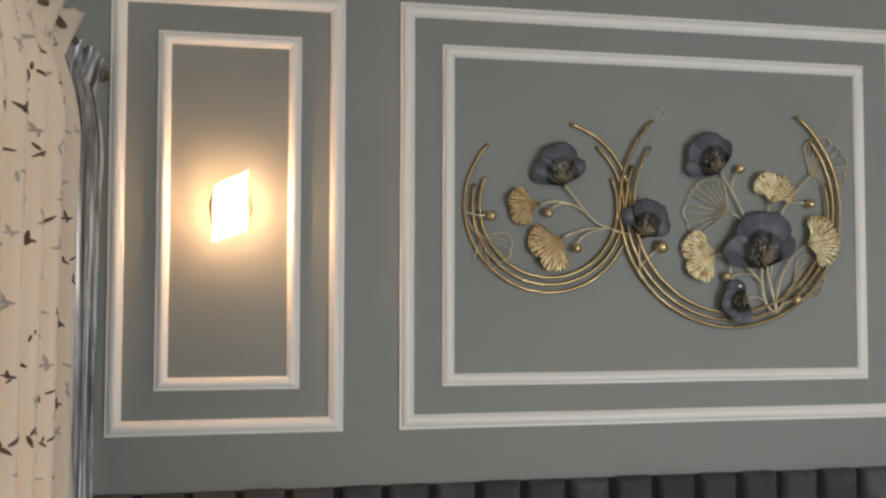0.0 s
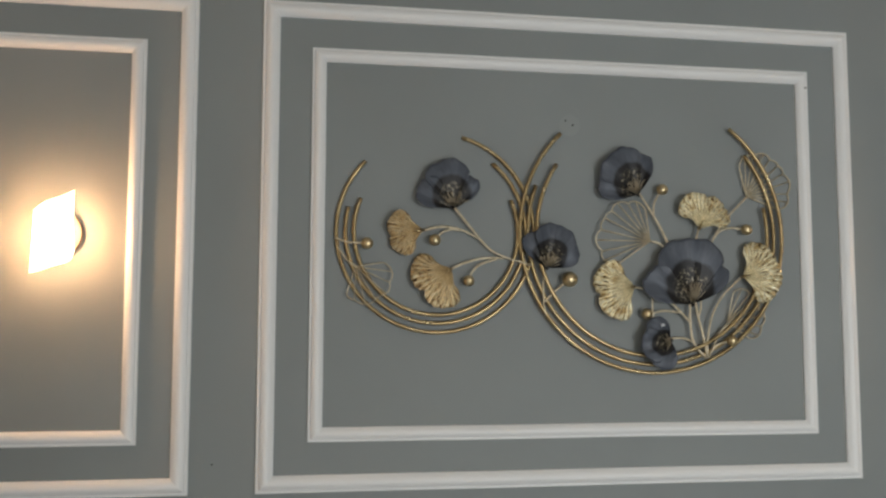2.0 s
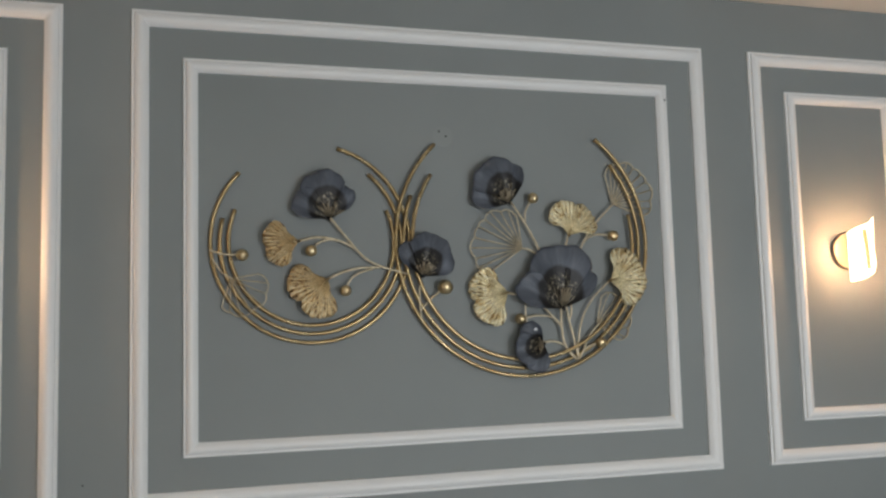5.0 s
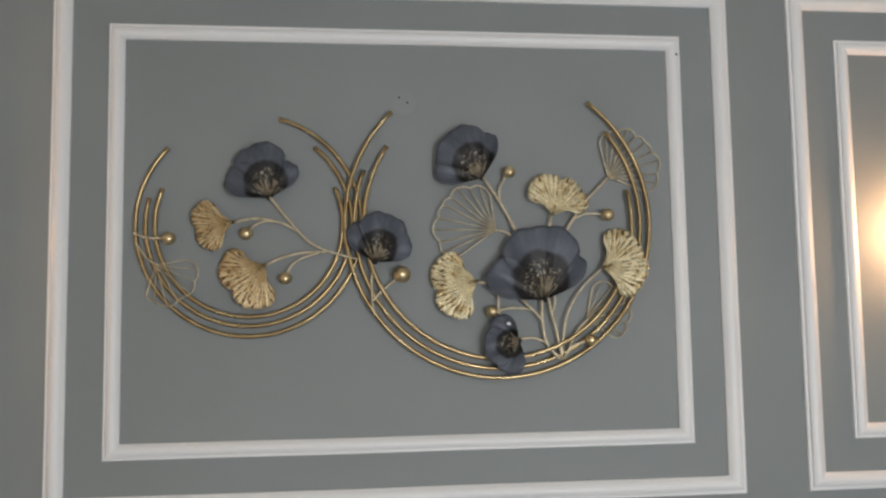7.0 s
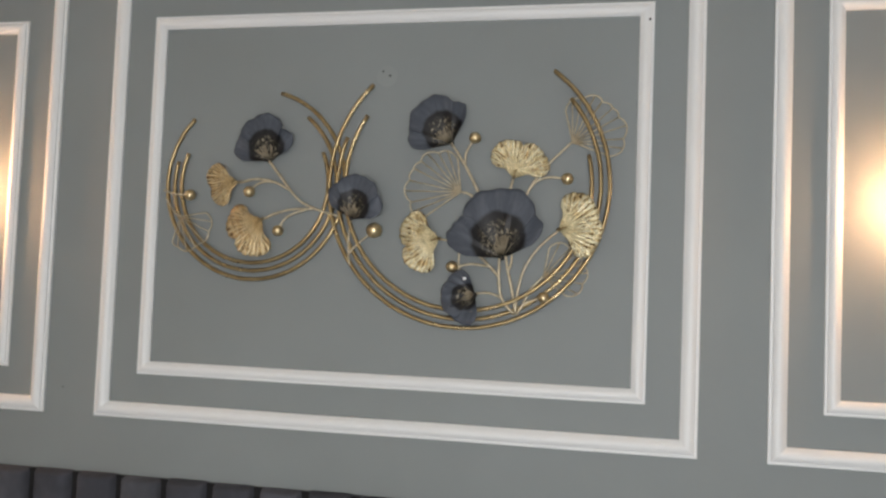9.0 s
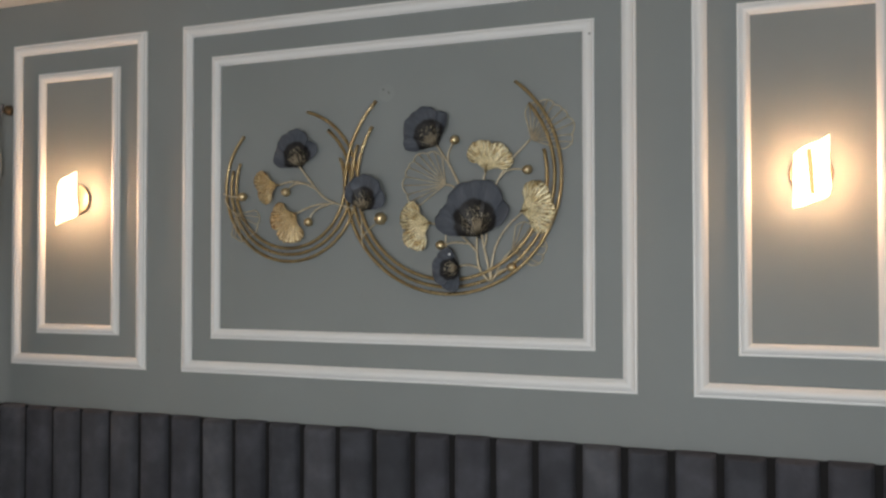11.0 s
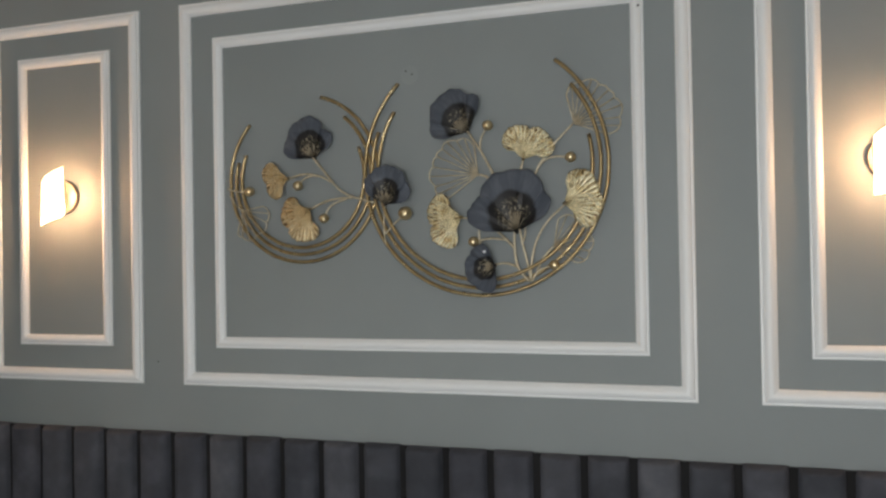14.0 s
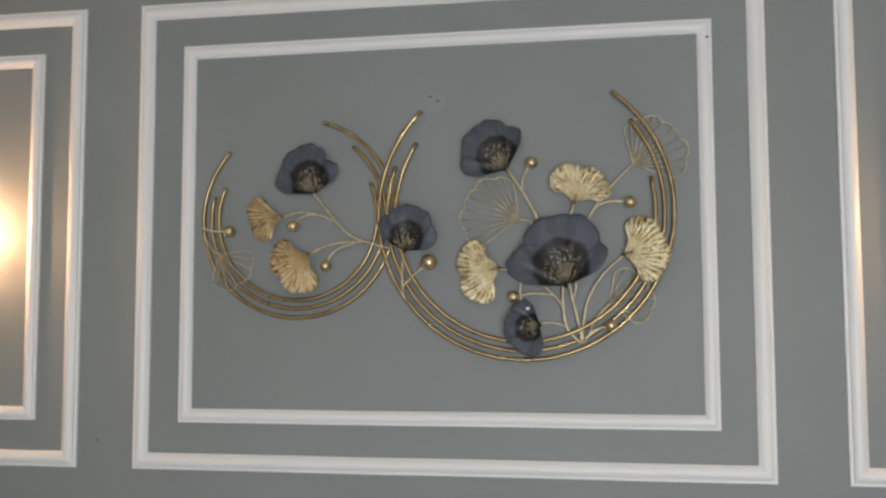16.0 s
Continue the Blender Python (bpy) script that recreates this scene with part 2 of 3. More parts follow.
def add_box(bm, lo, hi):
    vs = [bm.verts.new((x, y, z)) for x in (lo[0], hi[0]) for y in (lo[1], hi[1]) for z in (lo[2], hi[2])]
    for f in ((0, 1, 3, 2), (4, 6, 7, 5), (0, 4, 5, 1), (2, 3, 7, 6), (0, 2, 6, 4), (1, 5, 7, 3)):
        bm.faces.new([vs[i] for i in f])


def boxes(name, pairs, mat, label, category):
    bm = bmesh.new()
    for lo, hi in pairs:
        add_box(bm, lo, hi)
    return tagged(new(name, mesh_of(name, bm, mat, False)), label, category, kind="structure")


def smooth_line(points, steps=8):
    """Catmull-Rom through a few points."""
    p = [Vector(q) for q in points]
    p = [2 * p[0] - p[1]] + p + [2 * p[-1] - p[-2]]
    out = []
    for i in range(1, len(p) - 2):
        for k in range(steps):
            t = k / steps
            a, b, c, d = p[i - 1:i + 3]
            out.append(0.5 * (2 * b + (c - a) * t + (2 * a - 5 * b + 4 * c - d) * t * t + (3 * b - a - 3 * c + d) * t ** 3))
    out.append(p[-2])
    return out


def add_tube(bm, line, r0, r1=None, sides=8, closed=False):
    r1 = r0 if r1 is None else r1
    rings, n = [], len(line)
    side = Vector((0, 1, 0))
    for i, p in enumerate(line):
        a, b = (line[(i - 1) % n], line[(i + 1) % n]) if closed else (line[max(i - 1, 0)], line[min(i + 1, n - 1)])
        d = (b - a).normalized()
        u = (side - d * side.dot(d))
        u = u.normalized() if u.length > 1e-4 else Vector((1, 0, 0))
        v = d.cross(u)
        r = r0 + (r1 - r0) * i / max(1, n - 1)
        rings.append([bm.verts.new(p + (u * math.cos(q) + v * math.sin(q)) * r) for q in (2 * math.pi * k / sides for k in range(sides))])
    pairs = list(zip(rings, rings[1:])) + ([(rings[-1], rings[0])] if closed else [])
    for a, b in pairs:
        for k in range(sides):
            bm.faces.new((a[k], a[(k + 1) % sides], b[(k + 1) % sides], b[k]))
    if not closed:
        bm.faces.new(rings[0])
        bm.faces.new(rings[-1][::-1])


def add_ball(bm, at, r, squash=1.0):
    m = Matrix.Translation(at) @ Matrix.Diagonal((r, r, r * squash, 1))
    bmesh.ops.create_uvsphere(bm, u_segments=20, v_segments=12, radius=1, matrix=m)


def xz(x, z, y):
    return Vector((x, y, z))


# ---------- the room ----------
T = 0.15
boxes("wall_north", [((ROOM_W - T, 0, 0), (ROOM_E + T, T, CEIL))], WALL_GREY, "sage-grey painted wall with white panel mouldings", "wall")
boxes("wall_west", [((ROOM_W - T, -0.40, 0), (ROOM_W, -0.002, CEIL)), ((ROOM_W - T, ROOM_S, 0), (ROOM_W, -1.70, CEIL)),
                    ((ROOM_W - T, -1.70, 0), (ROOM_W, -0.40, 0.35)), ((ROOM_W - T, -1.70, 2.12), (ROOM_W, -0.40, CEIL))],
      WALL_CREAM, "plain cream wall behind the hanging curtains", "wall")
boxes("wall_east", [((ROOM_E, ROOM_S, 0), (ROOM_E + T, -0.002, CEIL))], WALL_GREY, "plain sage-grey painted side wall", "wall")
boxes("wall_south", [((ROOM_W - T, ROOM_S - T, 0), (-1.30, ROOM_S, CEIL)), ((-0.20, ROOM_S - T, 0), (0.50, ROOM_S, CEIL)),
                     ((1.80, ROOM_S - T, 0), (ROOM_E + T, ROOM_S, CEIL)),
                     ((-1.30, ROOM_S - T, 0), (-0.20, ROOM_S, 0.55)), ((-1.30, ROOM_S - T, 1.85), (-0.20, ROOM_S, CEIL)),
                     ((0.50, ROOM_S - T, 0), (1.80, ROOM_S, 0.55)), ((0.50, ROOM_S - T, 1.85), (1.80, ROOM_S, CEIL))],
      WALL_GREY, "plain sage-grey wall with two window openings", "wall")
boxes("floor", [((ROOM_W - T, ROOM_S - T, -0.1), (ROOM_E + T, T, -0.001))], FLOOR, "matt pale grey tiled floor", "floor")
boxes("ceiling", [((ROOM_W - T, ROOM_S - T, CEIL + 0.002), (ROOM_E + T, T, CEIL + 0.12))], CEILING_WHITE, "flat warm-white painted ceiling", "ceiling")


# ---------- panel mouldings ----------
def rail_profile(w, h):
    """Across the moulding from its outer edge: lip, groove, broad round, inner edge."""
    prof = [(0.0, 0.0), (0.0, 0.34 * h), (0.03 * w, 0.42 * h), (0.13 * w, 0.42 * h), (0.17 * w, 0.30 * h), (0.20 * w, 0.34 * h)]
    for k in range(9):
        q = k / 8
        prof.append(((0.22 + 0.66 * q) * w, h * (0.50 + 0.50 * math.sin(math.pi * (0.12 + 0.80 * q)))))
    return prof + [(0.92 * w, 0.50 * h), (0.98 * w, 0.44 * h), (w, 0.38 * h), (w, 0.0)]


def panel_frame(x0, x1, z0, z1, w, h, group):
    root = thing("panel_moulding", "white enamelled rectangular panel moulding on a grey wall", "moulding", ((x0 + x1) / 2, 0, z0), group, "structure")
    cx = (x0 + x1) / 2
    prof = rail_profile(w, h)
    corners = [(x0 - cx, 0), (x1 - cx, 0), (x1 - cx, z1 - z0), (x0 - cx, z1 - z0)]
    inward = [(1, 1), (-1, 1), (-1, -1), (1, -1)]
    for i in range(4):
        j = (i + 1) % 4
        bm = bmesh.new()
        n = 14
        rows = []
        for k in range(n + 1):
            t = k / n
            row = []
            for d, y in prof:
                a = (corners[i][0] + inward[i][0] * d, corners[i][1] + inward[i][1] * d)
                b = (corners[j][0] + inward[j][0] * d, corners[j][1] + inward[j][1] * d)
                x, z = a[0] + (b[0] - a[0]) * t, a[1] + (b[1] - a[1]) * t
                # hand-set plaster is never dead straight
                ease = math.sin(math.pi * t) * 0.0012
                wob = noise.noise((x * 2.3 + cx * 7, z * 2.3, i * 3.1)) * ease
                row.append(bm.verts.new((x + (wob if i % 2 else 0), -y, z + (0 if i % 2 else wob))))
            rows.append(row)
        for r, s in zip(rows, rows[1:]):
            for m in range(len(prof) - 1):
                bm.faces.new((r[m], s[m], s[m + 1], r[m + 1]))
        ob = part("rail", bm, TRIM_WHITE, root, "", True)
        ob.data.set_sharp_from_angle(angle=radians(38))
    return root


OUT_W, IN_W = 0.046, 0.039
for x0, x1 in ((-1.748, -1.050), (-0.877, 0.877), (1.050, 1.748)):
    panel_frame(x0, x1, 1.086, 2.429, OUT_W, 0.020, "outer panel mouldings")
for x0, x1 in ((-1.611, -1.184), (-0.742, 0.742), (1.184, 1.611)):
    panel_frame(x0, x1, 1.218, 2.300, IN_W, 0.017, "inner panel mouldings")


# ---------- channelled backrest ----------
def channel_mesh(w, top, deep):
    bm = bmesh.new()
    cols, rows = 22, 22
    grid = []
    for r in range(rows + 1):
        # up the front, over the rounded top edge, back to the wall
        if r <= 10:
            z, back = (top - 0.016) * r / 10, 0.0
        else:
            q = (r - 10) / (rows - 10)
            z, back = (top - 0.016) + 0.016 * math.sin(q * math.pi / 2), 1 - math.cos(q * math.pi / 2)
        line = []
        for c in range(cols + 1):
            u = c / cols * 2 - 1
            bulge = 0.80 * (1 - abs(u) ** 7) ** 0.6 + 0.20 * (1 - u * u)
            y = -(0.006 + (deep - 0.006) * bulge) * (1 - 0.93 * back)
            dz = -0.002 * (1 - bulge) * (1 if r > 10 else 0)
            crease = 0.0032 * noise.noise((u * 1.7, z * 9, deep * 400)) * bulge
            line.append(bm.verts.new((u * (w / 2 - 0.0100), y + crease, z + dz)))
        grid.append(line)
    for a, b in zip(grid, grid[1:]):
        for c in range(cols):
            bm.faces.new((a[c], a[c + 1], b[c + 1], b[c]))
    return mesh_of("channel", bm, VELVET)


STEP, SEAM0 = 0.1463, 0.104
bench = thing("upholstered_backrest", "charcoal velvet wall backrest with vertical padded channels", "backrest", (0, 0, 0))
# sheet behind the channels, coloured black to deepen the shade in the gaps
bm = bmesh.new()
add_box(bm, (ROOM_W + 0.01, -0.012, 0.0), (2.2, -0.001, 0.9165))
part("backing", bm, SEAM_SHADE, bench, "", False)
variants = [channel_mesh(STEP, 0.919, d) for d in (0.046, 0.049, 0.044, 0.048, 0.045)]
k = -14
while SEAM0 + (k + 1) * STEP < 2.2:
    left, right = max(SEAM0 + k * STEP, ROOM_W + 0.004), SEAM0 + (k + 1) * STEP
    if right - left > 0.05:
        ob = new("channel", variants[(k * 7 + 3) % 5])
        ob.parent = bench
        ob.location = ((left + right) / 2, 0, 0.0015 * math.sin(k * 2.3))
        ob.scale.x = (right - left) / STEP
    k += 1


# ---------- wall sconces ----------
def sconce(x):
    root = thing("wall_sconce", "lit wall sconce with slanted frosted glass on a round bronze plate", "wall lamp", (x, 0, SCONCE_Z), "wall sconces")
    bm = bmesh.new()
    prof = [(0.0, 0.0), (0.060, 0.0), (0.062, -0.003), (0.062, -0.011), (0.059, -0.015), (0.030, -0.018), (0.0, -0.018)]
    rings = []
    for r, y in prof[1:-1]:
        rings.append([bm.verts.new((r * math.cos(a), y, r * math.sin(a))) for a in (2 * math.pi * i / 48 for i in range(48))])
    for a, b in zip(rings, rings[1:]):
        for i in range(48):
            bm.faces.new((a[i], a[(i + 1) % 48], b[(i + 1) % 48], b[i]))
    bm.faces.new(rings[0])
    bm.faces.new(rings[-1])
    part("backplate", bm, CHROME, root, "round dull bronze plate").data.set_sharp_from_angle(angle=radians(35))
    # added box behind the bulb: keeps its light off the plate, shapes the halo
    bm = bmesh.new()
    add_box(bm, (-0.0215, -0.057, -0.034), (0.0215, -0.052, 0.034))
    ob = part("bulb_light_blocker", bm, CHROME, root, "", False)
    # two short posts carry the glass
    for z in (-0.045, 0.045):
        bm = bmesh.new()
        add_tube(bm, [Vector((0, -0.018, z)), Vector((0, -0.088, z))], 0.004, sides=10)
        part("post", bm, CHROME, root)
    # bent glass sheet: high on one side, low on the other, with a lifted lower corner
    bm = bmesh.new()
    nu, nv, layers = 18, 20, []
    for off in (0.0, 0.005):
        grid = []
        for i in range(nu + 1):
            s = i / nu * 2 - 1
            top = 0.079 + 0.027 * s - 0.004 * math.sin(s * 3.0)
            low = -0.094 + 0.012 * s + 0.003 * math.sin(s * 3.0) + 0.012 * max(0, (s - 0.55) / 0.45) ** 2
            row = []
            for j in range(nv + 1):
                t = j / nv
                z = low + (top - low) * t
                xx = s * 0.049 + 0.003 * (t - 0.5) + 0.006 * max(0, s) ** 2 * math.exp(-((t - 0.16) / 0.13) ** 2)
                y = -0.072 - 0.020 * (1 - s * s) - 0.008 * math.sin(s * 2.4) * (t - 0.5) + off
                row.append(bm.verts.new((xx, y, z)))
            grid.append(row)
        layers.append(grid)
    for g in layers:
        for i in range(nu):
            for j in range(nv):
                bm.faces.new((g[i][j], g[i + 1][j], g[i + 1][j + 1], g[i][j + 1]))
    f, b = layers
    edge = [(i, 0) for i in range(nu)] + [(nu, j) for j in range(nv)] + [(i, nv) for i in range(nu, 0, -1)] + [(0, j) for j in range(nv, 0, -1)]
    for (i, j), (m, n) in zip(edge, edge[1:] + edge[:1]):
        bm.faces.new((f[i][j], f[m][n], b[m][n], b[i][j]))
    part("glass_shade", bm, GLOW, root, "glowing slanted frosted glass sheet").data.set_sharp_from_angle(angle=radians(50))
    bm = bmesh.new()
    line = smooth_line([(-0.006, -0.0955, 0.062), (-0.001, -0.0965, 0.0), (0.003, -0.0965, -0.068)], 6)
    add_tube(bm, line, 0.0078, 0.0066, 10)
    part("trim_strip", bm, BRASS if x > 0 else BRASS_BLOWN_OUT, root, "slim amber strip with added glow")
    return root


for _x in (-SCONCE_X, SCONCE_X):
    sconce(_x)


# ---------- metal wall art ----------
ART_Y = -0.020
art = thing("metal_wall_art", "gold double-ring metal wall art with ginkgo leaves and slate-blue blossoms", "wall art", (0.0, 0.0, 1.79))
AZ = 1.79


def art_part(name, bm, mat, label="", parent=None, smooth=True):
    for v in bm.verts:
        v.co.z -= AZ
        v.co.y = min(v.co.y + 0.008, -0.0006)
    return part(name, bm, mat, parent or art, label, smooth)


def arc(cx, cz, r, a0, a1, y):
    bm = bmesh.new()
    n = int(abs(a1 - a0) / 3.5)
    line = [xz(cx + r * math.cos(radians(a0 + (a1 - a0) * i / n)), cz + r * math.sin(radians(a0 + (a1 - a0) * i / n)), y) for i in range(n + 1)]
    add_tube(bm, line, 0.0058, sides=10)
    art_part("ring_arc", bm, GOLD)


for r, a0, a1, y in ((0.2785, 136, 435, -0.016), (0.2535, 165, 411, -0.019), (0.2305, 157, 384, -0.022)):
    arc(-0.393, 1.790, r, a0, a1, y)
for r, a0, a1, y in ((0.3965, 134, 413, -0.027), (0.3730, 159, 400, -0.024), (0.3485, 146, 374, -0.030)):
    arc(0.239, 1.794, r, a0, a1, y)


def stem(points, r0=0.0033, r1=0.0027, mat=None, y=-0.030):
    bm = bmesh.new()
    pts = [(p[0], p[2] if len(p) > 2 else y, p[1]) for p in points]
    add_tube(bm, smooth_line(pts, 6), 1.15 * r0, 1.15 * r1, 8)
    art_part("stem", bm, mat or PALE_GOLD)


def bead(x, z, r, y=-0.034):
    bm = bmesh.new()
    add_ball(bm, (x, y, z), r, 0.96)
    art_part("bead", bm, BEAD_GOLD)


def fan_radius(u, big, skew, notch):
    """Outline of a ginkgo fan, u from 0 to 1 round it."""
    e = math.sin(math.pi * min(1, max(0, u))) ** 0.7
    r = big * (0.70 + 0.30 * e) * (1 + skew * (u - 0.5))
    return r * (1 - notch * (0.55 * math.exp(-((u - 0.5) / 0.030) ** 2) + 0.75 * math.exp(-((u - 0.5) / 0.10) ** 2)))


def solid_leaf(x, z, a0, a1, big, skew, notch, seed, y=-0.036, curl=0.008, foil=None):
    bm = bmesh.new()
    uvl = bm.loops.layers.uv.new("UVMap")
    nu, nv = 120, 16
    fold = random.Random(seed)
    ph = [fold.uniform(0, 6.3) for _ in range(4)]
    ridges = 15
    grid, uv = [], {}
    for i in range(nu + 1):
        u = i / nu
        s = 2 * u - 1
        # rounded shoulders, a cleft in the middle, small scallops round the rim
        shoulder = 0.60 + 0.40 * (1 - abs(s) ** 4.5) ** 0.55
        cleft = 1 - 0.8 * notch * math.exp(-(s / 0.05) ** 2) - 0.35 * notch * math.exp(-(s / 0.20) ** 2)
        rim = 1 + 0.020 * math.sin(u * 19 + ph[0]) + 0.016 * abs(math.sin(u * 33 + ph[1])) + 0.008 * math.sin(u * 90 + ph[2])
        edge = 1.035 * big * shoulder * cleft * rim * (1 + 0.8 * skew * (u - 0.5))
        row = []
        for j in range(nv + 1):
            v = 0.04 + 0.96 * j / nv
            r = edge * v
            # the sides run in hollow to the stalk
            pull = 1 - 0.16 * math.sin(math.pi * min(1.0, v / 0.85)) * abs(s) ** 3
            a = radians((a0 + a1) / 2 + (a1 - a0) / 2 * 1.05 * s * pull)
            swing = noise.noise((u * 9 + seed * 3.7, v * 2.2, seed * 1.3))
            fork = math.sin(u * ridges * 2 * math.pi + 1.5 * swing + ph[2])
            rib = 0.0017 * min(1.0, max(0.0, v - 0.28) * 2.2) * (abs(fork) ** 0.7 * (1 if fork > 0 else -1))
            buckle = 0.0045 * v * noise.noise((u * 4.5, v * 3.0, seed * 2.9))
            wave = 1.25 * curl * v * v * math.sin(u * 6.5 + ph[3]) - 0.020 * v * (1 - v)
            bend = 0.05 * math.sin(v * 3 + ph[1]) * (1 - v)
            p = bm.verts.new((x + r * math.cos(a + bend), y + wave + rib + buckle, z + r * math.sin(a + bend)))
            uv[p] = (u + seed * 0.37, v)
            row.append(p)
        grid.append(row)
    for i in range(nu):
        for j in range(nv):
            bm.faces.new((grid[i][j], grid[i + 1][j], grid[i + 1][j + 1], grid[i][j + 1]))
    for f in bm.faces:
        for l in f.loops:
            l[uvl].uv = uv[l.vert]
    ob = art_part("ginkgo_leaf", bm, foil or LEAF_GOLD, "ribbed gold ginkgo leaf, painted in a dimmed tone" if foil else "ribbed pale-gold ginkgo leaf")
    s = ob.modifiers.new("thickness", "SOLIDIFY")
    s.thickness, s.offset = 0.0022, 0
    bm = bmesh.new()
    mid = radians((a0 + a1) / 2)
    add_tube(bm, [xz(x - 0.006 * math.cos(mid), z - 0.006 * math.sin(mid), y), xz(x + 0.022 * math.cos(mid), z + 0.022 * math.sin(mid), y - 0.006)], 0.0038, 0.0020, 8)
    art_part("stalk", bm, GOLD)
    return ob


def wire_leaf(x, z, a0, a1, big, skew, ribs, seed, y=-0.026, thick=1.0, mat=None):
    rnd = random.Random(seed)
    bm = bmesh.new()
    n = 72

    def rim(u):
        lobes = 0.965 + 0.085 * abs(math.sin(u * math.pi * ribs / 2)) ** 0.7
        r = fan_radius(u, big, skew, 0.05) * lobes
        a = radians(a0 + (a1 - a0) * u)
        return xz(x + r * math.cos(a), z + r * math.sin(a), y - 0.006 * math.sin(u * 5 + seed))
    root_pt = xz(x, z, y)
    outline = [root_pt + (rim(0) - root_pt) * q for q in (0, 0.3, 0.6, 0.85)] + [rim(i / n) for i in range(n + 1)] + [root_pt + (rim(1) - root_pt) * q for q in (0.85, 0.6, 0.3, 0)]
    add_tube(bm, outline, 0.0023 * thick, sides=6)
    leaf = art_part("wire_leaf", bm, mat or PALE_GOLD, "open wire ginkgo leaf outline")
    for k in range(1, ribs):
        bm = bmesh.new()
        u = k / ribs + rnd.uniform(-0.012, 0.012)
        add_tube(bm, [root_pt + (rim(u) - root_pt) * q for q in (0, 0.5, 1)], 0.0019 * thick, sides=6)
        ob = art_part("rib", bm, mat or PALE_GOLD, "", leaf)
    return leaf


def petal_sheet(x, z, y, ang, half, length, rise, seed, outer, heart):
    """One cupped petal growing out from its foot at (x, z), at the angle ang; rise lifts its middle off the wall."""
    bm = bmesh.new()
    uvl = bm.loops.layers.uv.new("UVMap")
    rnd = random.Random(seed)
    ph = [rnd.uniform(0, 6.3) for _ in range(4)]
    nu, nv, grid, uv = 32, 18, [], {}
    for i in range(nu + 1):
        u = i / nu
        s = u * 2 - 1
        a = radians(ang + half * s)
        L = length * (1 - (0.44 if s * outer > 0 else 0.20) * abs(s) ** 3) * (1 + 0.014 * math.sin(u * 13 + ph[0]) + 0.011 * math.sin(u * 31 + ph[1]))
        row = []
        for j in range(nv + 1):
            v = 0.03 + 0.97 * j / nv
            # a hollow near the foot, the rim rolling a little back to the wall
            cup = rise * (1.25 * v - 0.75 * v ** 3) + 0.35 * rise * s * s * v
            yy = y - cup - 0.0035 * v * math.sin(u * 8 + ph[2]) + 0.010 * max(0, v - 0.8) * math.sin(u * 12 + ph[3])
            p = bm.verts.new((x + L * v * math.cos(a), yy, z + L * v * math.sin(a)))
            off = math.hypot(p.co.x - heart[0], p.co.z - heart[1]) / heart[2]
            uv[p] = (u + seed * 0.61, 0.64 * off)
            row.append(p)
        grid.append(row)
    for i in range(nu):
        for j in range(nv):
            bm.faces.new((grid[i][j], grid[i + 1][j], grid[i + 1][j + 1], grid[i][j + 1]))
    for f in bm.faces:
        for l in f.loops:
            l[uvl].uv = uv[l.vert]
    return bm


def blossom(hx, hz, petals, seed, y=-0.016):
    """Petals fan out of the foot (hx, hz); each is (angle, half width, length), back ones first."""
    root = new("blossom")
    root.parent = art
    root.location = (hx, 0, hz - AZ)
    tagged(root, "cupped slate-blue metal blossom with a dark bronze heart")

    def own(ob):
        ob.data.transform(Matrix.Translation((-hx, 0, -(hz - AZ))))
        return ob
    mid = sum(p[0] for p in petals) / len(petals)
    far = max(p[2] for p in petals)
    heart = (hx + 0.28 * far * math.cos(radians(mid)), hz + 0.28 * far * math.sin(radians(mid)), 0.40 * far)
    for k, (ang, half, length) in enumerate(petals):
        # the two end petals round off towards the foot
        outer = (ang > mid + 22) - (ang < mid - 22)
        ob = own(art_part("petal", petal_sheet(hx, hz, y - 0.0045 * k, ang, half, length, 0.024, seed * 10 + k, outer, heart), PETAL, "", root))
        sol = ob.modifiers.new("thickness", "SOLIDIFY")
        sol.thickness, sol.offset = 0.0014, 0
    rnd = random.Random(seed)
    bm = bmesh.new()
    for k in range(40):
        t, q = radians(mid + rnd.gauss(0, 26)), far * rnd.uniform(0.12, 0.34)
        px, pz = hx + q * math.cos(t), hz + q * math.sin(t)
        add_tube(bm, [xz(hx + 0.3 * (px - hx), hz + 0.3 * (pz - hz), y - 0.014), xz(px, pz, y - 0.030 - 0.006 * rnd.random())], 0.0008, 0.0013, 5)
    ob = own(art_part("stamen_tuft", bm, STAMEN, "fine bronze filaments", root))
    bm = bmesh.new()
    add_ball(bm, (hx, y - 0.008, hz), 0.0065)
    own(art_part("calyx", bm, DARK_HOLE, "", root))
    return root


# left ring: sprays
stem([(-0.345, 1.858), (-0.299, 1.802), (-0.251, 1.748), (-0.203, 1.722), (-0.125, 1.700)])
stem([(-0.434, 1.793), (-0.380, 1.804), (-0.323, 1.795), (-0.272, 1.770)])
stem([(-0.393, 1.776), (-0.376, 1.790), (-0.350, 1.797), (-0.325, 1.795)], 0.0028)
stem([(-0.355, 1.687), (-0.314, 1.705), (-0.266, 1.717), (-0.203, 1.719)])
stem([(-0.303, 1.664), (-0.290, 1.686), (-0.266, 1.703), (-0.225, 1.716)], 0.0028)
stem([(-0.675, 1.768), (-0.640, 1.757), (-0.600, 1.755)], 0.0028)
stem([(-0.668, 1.745), (-0.640, 1.706), (-0.612, 1.688)], 0.0022)
solid_leaf(-0.437, 1.793, 136, 246, 0.091, -0.10, 0.06, 3, foil=LEAF_GOLD_DIM)
